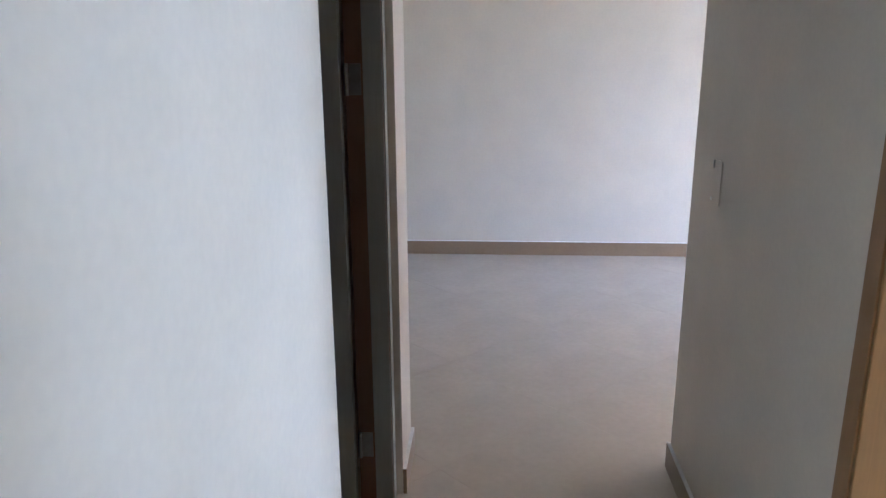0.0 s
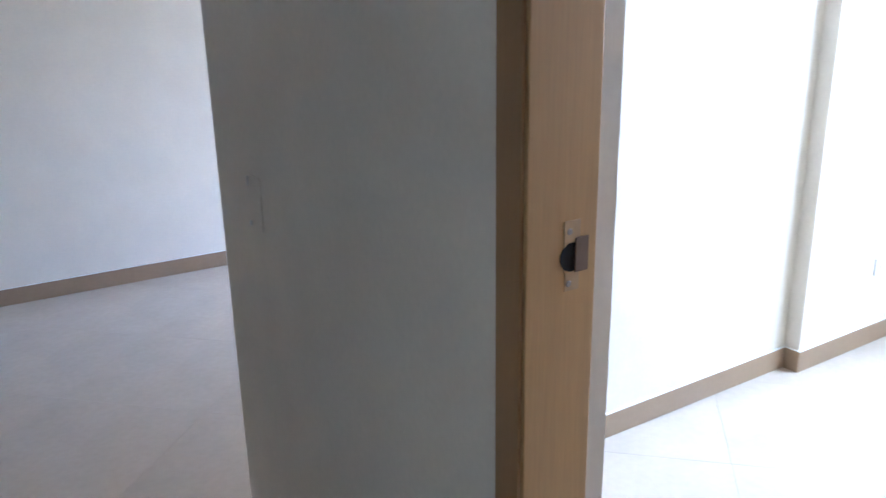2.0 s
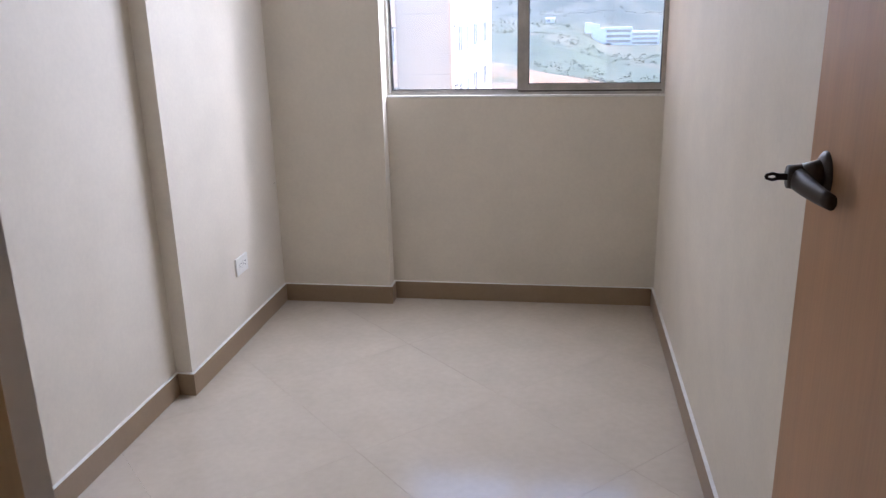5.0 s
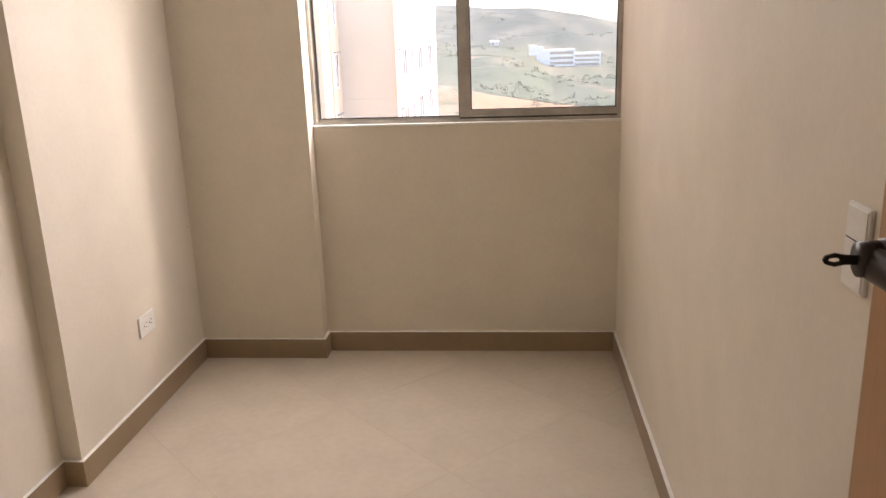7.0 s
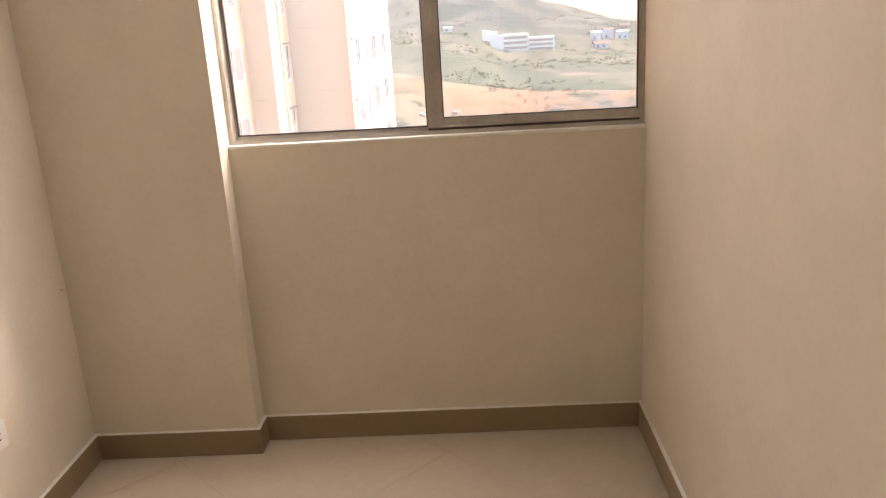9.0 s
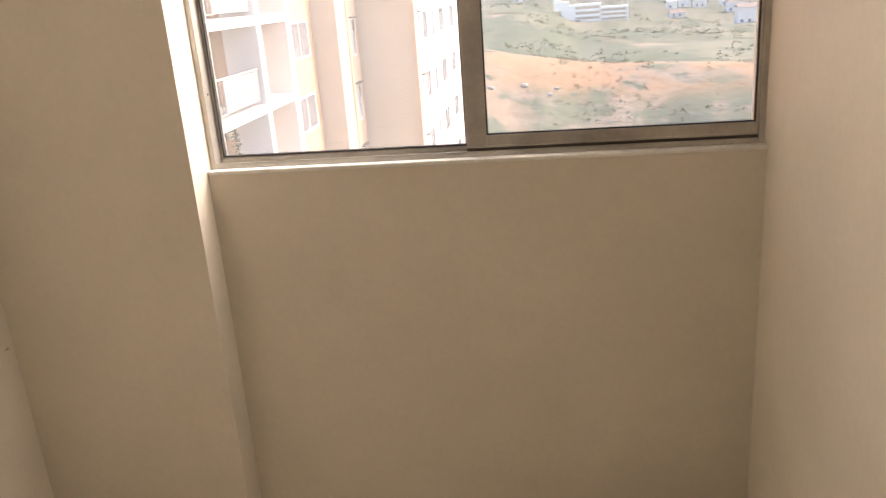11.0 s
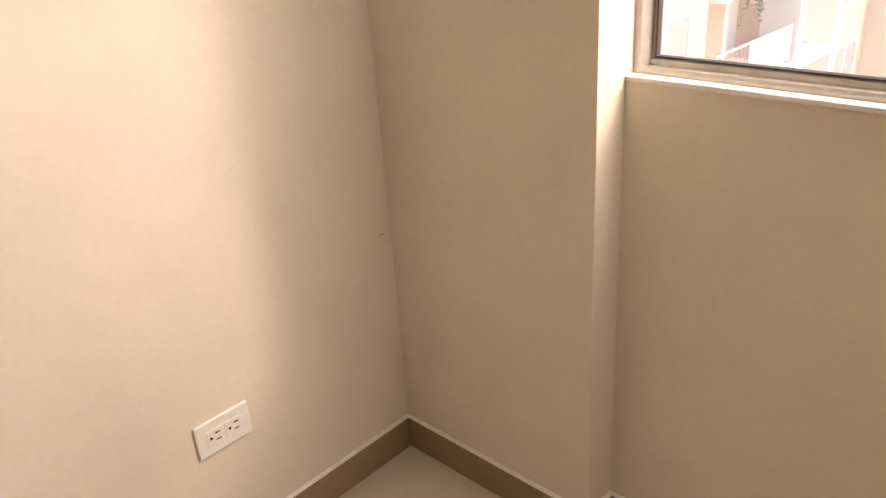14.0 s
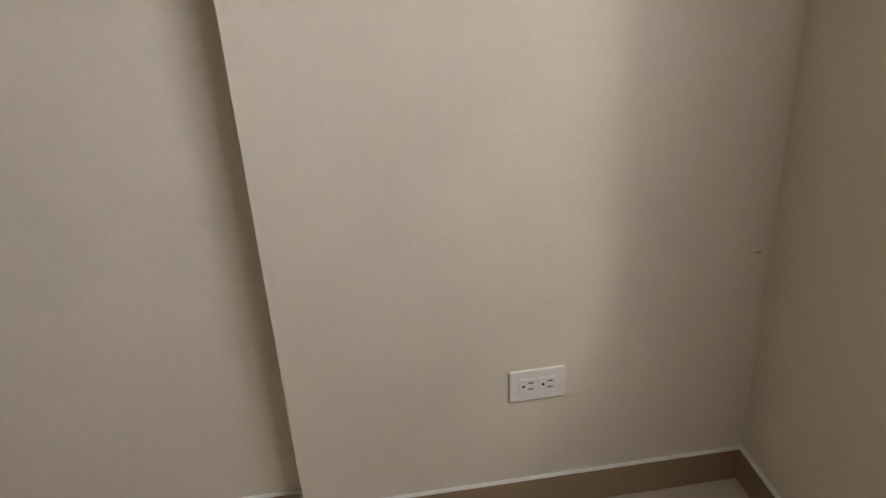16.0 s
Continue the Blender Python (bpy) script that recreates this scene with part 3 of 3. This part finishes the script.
def ground():
    bm = bmesh.new()
    radii = [0.0] + [12 * 1.045 ** i for i in range(140)]
    radii = [r for r in radii if r < 5200] + [5200]
    angles = [radians(a) for a in np.arange(-180, -36, 9)] + [radians(a) for a in np.arange(-36, 36, 0.6)] + [radians(a) for a in np.arange(36, 180, 9)]
    rows = []
    for r in radii:
        rows.append([bm.verts.new((r * math.sin(a), r * math.cos(a), ground_height(r * math.sin(a), r * math.cos(a)))) for a in angles])
    n = len(angles)
    for r0, r1 in zip(rows[1:], rows[2:]):
        for j in range(n):
            bm.faces.new((r0[j], r1[j], r1[(j + 1) % n], r0[(j + 1) % n]))
    centre = bm.verts.new((0, 0, ground_height(0, 0)))
    for v in rows[0]:
        bm.verts.remove(v)
    for j in range(n):
        bm.faces.new((centre, rows[1][j], rows[1][(j + 1) % n]))
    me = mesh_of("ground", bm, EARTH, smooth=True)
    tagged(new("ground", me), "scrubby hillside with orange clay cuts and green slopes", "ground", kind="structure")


ground()


def blob_mesh(points, mat, name, flat=0.7):
    """Many small lumpy clumps joined into one mesh."""
    unit = bmesh.new()
    bmesh.ops.create_icosphere(unit, subdivisions=1, radius=1.0)
    vs = np.array([v.co[:] for v in unit.verts])
    fs = [[v.index for v in f.verts] for f in unit.faces]
    unit.free()
    rng = random.Random(4)
    verts, faces = [], []
    for x, y, z, r in points:
        k = len(verts)
        for v in vs:
            s = r * (0.7 + 0.6 * rng.random())
            verts.append((x + v[0] * s, y + v[1] * s, z + v[2] * s * flat))
        faces += [[i + k for i in f] for f in fs]
    me = bpy.data.meshes.new(name)
    me.from_pydata(verts, [], faces)
    me.materials.append(mat)
    return me


def tuft_mesh(points, mat, name):
    """Shrubs of many small leaf blades, joined into one mesh. Each point: place, spread, number of blades."""
    r = random.Random(9)
    verts, faces = [], []
    for x, y, z, spread, count in points:
        for _ in range(count):
            a, b = r.uniform(0, math.tau), r.uniform(0, 1)
            cx, cy = x + spread * b * math.cos(a), y + spread * b * math.sin(a)
            cz = z + spread * r.uniform(0.0, 0.75) * (1.15 - b)
            size = spread * r.uniform(0.07, 0.17)
            u = Vector((r.gauss(0, 1), r.gauss(0, 1), r.gauss(0, 0.6))).normalized() * size
            v = Vector((r.gauss(0, 0.6), r.gauss(0, 0.6), r.gauss(0, 1))).normalized() * size
            k = len(verts)
            c = Vector((cx, cy, cz))
            verts += [tuple(c - u), tuple(c - 0.6 * v), tuple(c + u), tuple(c + v)]
            faces.append((k, k + 1, k + 2, k + 3))
    me = bpy.data.meshes.new(name)
    me.from_pydata(verts, [], faces)
    me.materials.append(mat)
    return me


def scrub():
    rng = random.Random(7)
    shrubs, rocks = [], []
    for _ in range(5200):
        a, d = radians(rng.uniform(-9, 24)), rng.uniform(62, 122)
        x, y = d * math.sin(a), d * math.cos(a)
        lush = 0.24 if d < 90 and x > 3 else (-0.16 if d < 103 else -0.08)
        if noise.noise(Vector((x * 0.06, y * 0.06, 20))) + rng.uniform(-0.3, 0.3) + lush < 0.10:
            continue
        shrubs.append((x, y, ground_height(x, y) - 0.10, rng.uniform(0.16, 0.42) * rng.choice((1, 1, 1.7)), 36))
    # bushes and small trees thin out with distance
    for near, most, count, low, high, blades in ((124, 420, 2600, 0.5, 1.7, 32), (420, 1150, 2200, 1.6, 4.2, 18)):
        for _ in range(count):
            a, d = radians(rng.uniform(-9, 24)), near + (most - near) * rng.random() ** 0.8
            x, y = d * math.sin(a), d * math.cos(a)
            if noise.noise(Vector((x * 0.025, y * 0.012, 31))) + rng.uniform(-0.25, 0.25) < 0.12:
                continue
            shrubs.append((x, y, ground_height(x, y) - 0.2, rng.uniform(low, high), blades))
    for _ in range(46):
        a, d = radians(rng.gauss(-1.0, 3.2)), rng.uniform(64, 92)
        x, y = d * math.sin(a), d * math.cos(a)
        rocks.append((x, y, ground_height(x, y) + 0.05, rng.choice((0.08, 0.12, 0.18, 0.4)) * rng.uniform(0.8, 1.3)))
    tagged(new("shrubs", tuft_mesh(shrubs, LEAF, "shrubs")), "low green shrubs scattered over the clay slope", "shrubs", kind="stuff")
    tagged(new("rocks", blob_mesh(rocks, STONE, "rocks", 0.6)), "pale rocks lying on the slope", "rocks", kind="stuff")


scrub()


# ---- outside: apartment towers ----
STOREY, LEVEL0 = 2.5, -1.39


def tower():
    t = thing("apartment_building", "tall peach and white apartment tower with balconies", "building")
    low, high = -27.0, 13.6
    part("wall", boxes((-16, -7.9, 6.0, 19.2, low, high)), PEACH, t, "peach rendered wall")
    part("wall", boxes((-16, -9.3, 19.2, 24.0, low, high)), WHITE_OUT, t, "white wall behind the balconies")
    part("wall", boxes((-16, -8.45, 24.0, 27.0, low, high)), PEACH, t, "peach rendered wall")
    part("wall", boxes((-16, -7.75, 27.0, 30.4, low, high)), PEACH, t, "peach rendered wall")
    part("wall", boxes((-16, -6.83, 30.4, 33.5, low, high)), BEIGE, t, "beige rendered pier")
    part("wall", boxes((-16, -4.5, 33.5, 52.0, low, high)), BEIGE, t, "beige rendered end wall")
    part("wall", boxes((-4.5, -4.42, 33.9, 52.0, low, high)), WHITE_OUT, t, "white rendered side wall")
    part("strip", boxes((-6.83, -6.78, 31.9, 33.46, low, high)), PALE_PEACH, t, "peach strip with slit windows")
    part("strip", boxes((-4.5, -4.42, 33.42, 33.896, low, high)), PALE_PEACH, t)
    part("roof", boxes((-16.2, -4.3, 5.8, 52.2, high, high + 0.4)), SLAB, t)
    for y0, y1 in ((23.9, 24.25), (26.7, 27.15)):
        part("pillar", boxes((-8.6, -7.55, y0, y1, low, high)), WHITE_OUT, t, "white pillar")
    pane = {}
    for k in range(-7, 6):
        z = LEVEL0 + k * STOREY
        part("slab", boxes((-9.4, -7.60, 19.3, 23.9, z - 0.28, z), bevel=0.02), SLAB, t, "white balcony slab")
        part("slab", boxes((-8.6, -7.60, 24.25, 26.7, z - 0.28, z), bevel=0.02), SLAB, t, "white ledge")
        # balcony: divider, solid panel and open rail
        b = part("balcony_panel", boxes((-7.72, -7.68, 21.2, 23.85, z + 0.12, z + 0.98), bevel=0.005), SCREEN, t, "grey balcony panel")
        part("rail", boxes((-7.72, -7.67, 19.35, 23.88, z + 1.0, z + 1.05), (-7.71, -7.68, 19.35, 21.2, z + 0.10, z + 0.13)), RAIL, b)
        bars = bmesh.new()
        for i in range(9):
            y = 19.4 + i * 0.22
            box(bars, -7.705, -7.685, y, y + 0.02, z + 0.13, z + 1.0)
        box(bars, -9.3, -7.7, 19.35, 19.38, z + 1.0, z + 1.05)
        part("bars", bars, RAIL, b)
        part("divider", boxes((-9.3, -8.3, 21.0, 21.12, z, z + STOREY - 0.28)), BEIGE, t, "grey balcony divider")
        part("balcony_door", boxes((-9.3, -9.26, 21.6, 23.2, z + 0.02, z + 2.05)), PANE_OUT, t)
        for x, y0, y1, za, zb, s in ((-7.75, 27.55, 29.6, 0.98, 2.1, 1), (-7.9, 16.2, 18.3, 0.9, 2.1, 1), (-6.78, 32.35, 32.85, 0.7, 2.0, 1),
                                     (-4.42, 35.6, 36.9, 0.95, 2.05, 1), (-4.42, 38.6, 39.4, 0.9, 2.0, 1), (-4.42, 41.5, 43.4, 0.95, 2.05, 1), (-4.42, 46.5, 48.5, 0.95, 2.05, 1)):
            w = part("window", boxes((x - 0.02, x + 0.01, y0, y1, z + za, z + zb)), PANE_OUT, t)
            f = 0.05
            part("frame", boxes((x, x + 0.04, y0 - f, y0, z + za, z + zb), (x, x + 0.04, y1, y1 + f, z + za, z + zb),
                                (x, x + 0.05, y0 - f, y1 + f, z + za - 0.07, z + za), (x, x + 0.04, y0 - f, y1 + f, z + zb, z + zb + f),
                                (x, x + 0.03, (y0 + y1) / 2 - 0.02, (y0 + y1) / 2 + 0.02, z + za, z + zb)), SLAB, w)
        part("bracket", boxes((-6.79, -6.62, 32.15, 33.05, z + 2.06, z + 2.12), (-6.79, -6.74, 32.80, 32.86, z + 1.55, z + 2.06)), IRON, t, "dark iron bracket over a slit window")
        part("bracket", boxes((-4.43, -4.25, 34.2, 34.8, z + 2.06, z + 2.12), (-4.43, -4.38, 34.45, 34.52, z + 1.5, z + 2.06)), IRON, t)
        # movement joints across the end wall and the pier
        part("joint_or_lit_edge", boxes((-6.7, -4.62, 33.49, 33.505, z + 0.10, z + 0.135)), DARK_JOINT, t)
        part("joint_or_lit_edge", boxes((-7.7, -6.86, 30.39, 30.405, z + 0.10, z + 0.13)), DARK_JOINT, t)


tower()


def hanging_plant(x, y, z):
    """A pot under a balcony slab with trailing stems."""
    t = thing("hanging_plant", "dark green trailing plant hung under a balcony slab", "plant", at=(x, y, z))
    bm = bmesh.new()
    tube(bm, (0, 0, -0.45), (0, 0, -0.25), 0.10, 0.14, 12)
    pot = part("pot", bm, BEIGE, t)
    bm = bmesh.new()
    tube(bm, (0, 0, -0.25), (0, 0, 0), 0.008, segments=6)
    part("cord", bm, RAIL, pot)
    r = random.Random(2)
    pts = []
    for i in range(14):
        a, reach, drop = r.uniform(0, math.tau), r.uniform(0.10, 0.30), r.uniform(0.1, 0.85)
        for k in range(7):
            f = k / 6
            pts.append((reach * f * math.cos(a) + r.gauss(0, 0.02), reach * f * math.sin(a) + r.gauss(0, 0.02), -0.22 - drop * f * f + r.gauss(0, 0.02), r.uniform(0.025, 0.06)))
    me = blob_mesh(pts, PLANT, "foliage")
    new("foliage", me).parent = t


hanging_plant(-8.2, 22.4, LEVEL0 - 0.28)


def far_building():
    """Long white block with open galleries on the far slope."""
    t = thing("hillside_building", "long white block with galleries on the far slope", "building", at=(0, 0, 0))
    y = 420.0

    def block(name, a0, a1, e0, e1, label=""):
        # azimuth and elevation limits of one step of the building, in degrees
        x0, x1 = (y * math.tan(radians(a)) for a in (a0, a1))
        z0, z1 = (1.3 + y * math.tan(radians(e)) for e in (e0, e1))
        part(name, boxes((x0, x1, y, y + 11, z0, z1)), FAR_WHITE, t, label)

    for a0, a1, top, foot in ((2.8, 4.55, -1.34, -2.38), (4.55, 6.35, -1.62, -2.5)):
        step = (top - foot) / 3
        for i in range(3):
            e = foot + step * i
            block("slab", a0, a1, e + step * 0.52, e + step, "white gallery parapet")
            block("pier", a1 - 0.10, a1, e, e + step * 0.52)
            x0, x1 = (y * math.tan(radians(a)) for a in (a0, a1 - 0.12))
            z0, z1 = (1.3 + y * math.tan(radians(v)) for v in (e, e + step * 0.52))
            part("wall", boxes((x0, x1, y + 1.0, y + 10.5, z0, z1)), BEIGE, t)
        block("base", a0, a1, foot - 0.5, foot)
    for a0, a1, top, foot in ((1.35, 1.85, -1.0, -1.7), (1.85, 2.35, -1.12, -2.3), (2.35, 2.8, -1.4, -2.75), (2.8, 3.1, -2.3, -2.9)):
        block("wing", a0, a1, foot, top, "stepped white stair wing")


far_building()


def house(x, y, w, d, h, wall_mat, label, roof_mat=ROOF):
    t = thing("house", label, "house", at=(x, y, ground_height(x, y) - 0.5), group="houses on the slope")
    part("wall", boxes((-w / 2, w / 2, -d / 2, d / 2, -2, h)), wall_mat, t)
    bm = bmesh.new()
    e = 0.5
    a = [bm.verts.new(v) for v in ((-w / 2 - e, -d / 2 - e, h), (w / 2 + e, -d / 2 - e, h), (w / 2 + e, d / 2 + e, h), (-w / 2 - e, d / 2 + e, h), (-w / 2 - e, 0, h + d * 0.22), (w / 2 + e, 0, h + d * 0.22))]
    for q in ((0, 1, 5, 4), (2, 3, 4, 5), (0, 4, 3), (1, 2, 5), (0, 3, 2, 1)):
        bm.faces.new([a[i] for i in q])
    part("roof", bm, roof_mat, t)
    for i in range(max(1, int(w / 3))):
        part("window", boxes((-w / 2 + 1 + i * 3, -w / 2 + 2.1 + i * 3, -d / 2 - 0.05, -d / 2 + 0.02, 1.0, 2.2)), PANE_OUT, t)


rng = random.Random(11)
for i in range(30):
    a, d = radians(rng.uniform(9.0, 20)), rng.uniform(360, 600)
    house(d * math.sin(a), d * math.cos(a), rng.uniform(5, 9), rng.uniform(5, 7), rng.choice((2.8, 4.5, 5.5, 7)), rng.choice((WHITE_OUT, BEIGE, WHITE_OUT, SLAB)),
          "small pale house on the distant slope", rng.choice((ROOF, SLAB, BEIGE)))
house(-9.5, 500, 5, 4, 2.8, WHITE_OUT, "lone white house on the green hill", WHITE_OUT)


# ---- floor tiles, laid at 45 degrees ----
def clipped(poly, axis, limit, keep_below):
    out = []
    for p, q in zip(poly, poly[1:] + poly[:1]):
        pin, qin = ((v[axis] <= limit) == keep_below for v in (p, q))
        if pin:
            out.append(p)
        if pin != qin:
            s = (limit - p[axis]) / (q[axis] - p[axis])
            out.append(tuple(a + s * (b - a) for a, b in zip(p, q)))
    return out


def tiles():
    size, gap = 0.595, 0.0004
    u0, v0 = 1.085, 1.435
    c = math.sqrt(0.5)
    shared = None
    bounds = ((0, X_LIVING - 0.03, False), (0, 2.23, True), (1, -2.53, False), (1, Y_WIN + 0.03, True))
    for i in range(-9, 9):
        for j in range(-9, 9):
            u, v = u0 + (i + 0.5) * size, v0 + (j + 0.5) * size
            cx, cy = (u - v) * c, (u + v) * c
            r = (size / 2 - gap) * math.sqrt(2)
            poly = [(cx - r, cy), (cx, cy - r), (cx + r, cy), (cx, cy + r)]
            cut = poly
            for axis, limit, below in bounds:
                cut = clipped(cut, axis, limit, below) if cut else cut
            if len(cut) < 3:
                continue
            whole = len(cut) == 4 and all(math.dist(a, b) < 1e-6 for a, b in zip(cut, poly))
            if whole and shared:
                me = shared
            else:
                bm = bmesh.new()
                e = 0.0004
                topv = [bm.verts.new((x - cx, y - cy, 0)) for x, y in cut]
                f = bm.faces.new(topv)
                bmesh.ops.inset_region(bm, faces=[f], thickness=e)
                for w in topv:
                    w.co.z = -0.0005
                ext = bmesh.ops.extrude_edge_only(bm, edges=[ed for ed in bm.edges if ed.is_boundary])
                for w in ext["geom"]:
                    if isinstance(w, bmesh.types.BMVert):
                        w.co.z = -0.0021
                me = mesh_of("tile", bm, TILE)
                if whole:
                    shared = me
            ob = new("tile", me)
            ob.parent = floor
            ob.location = (cx, cy, 0)


tiles()
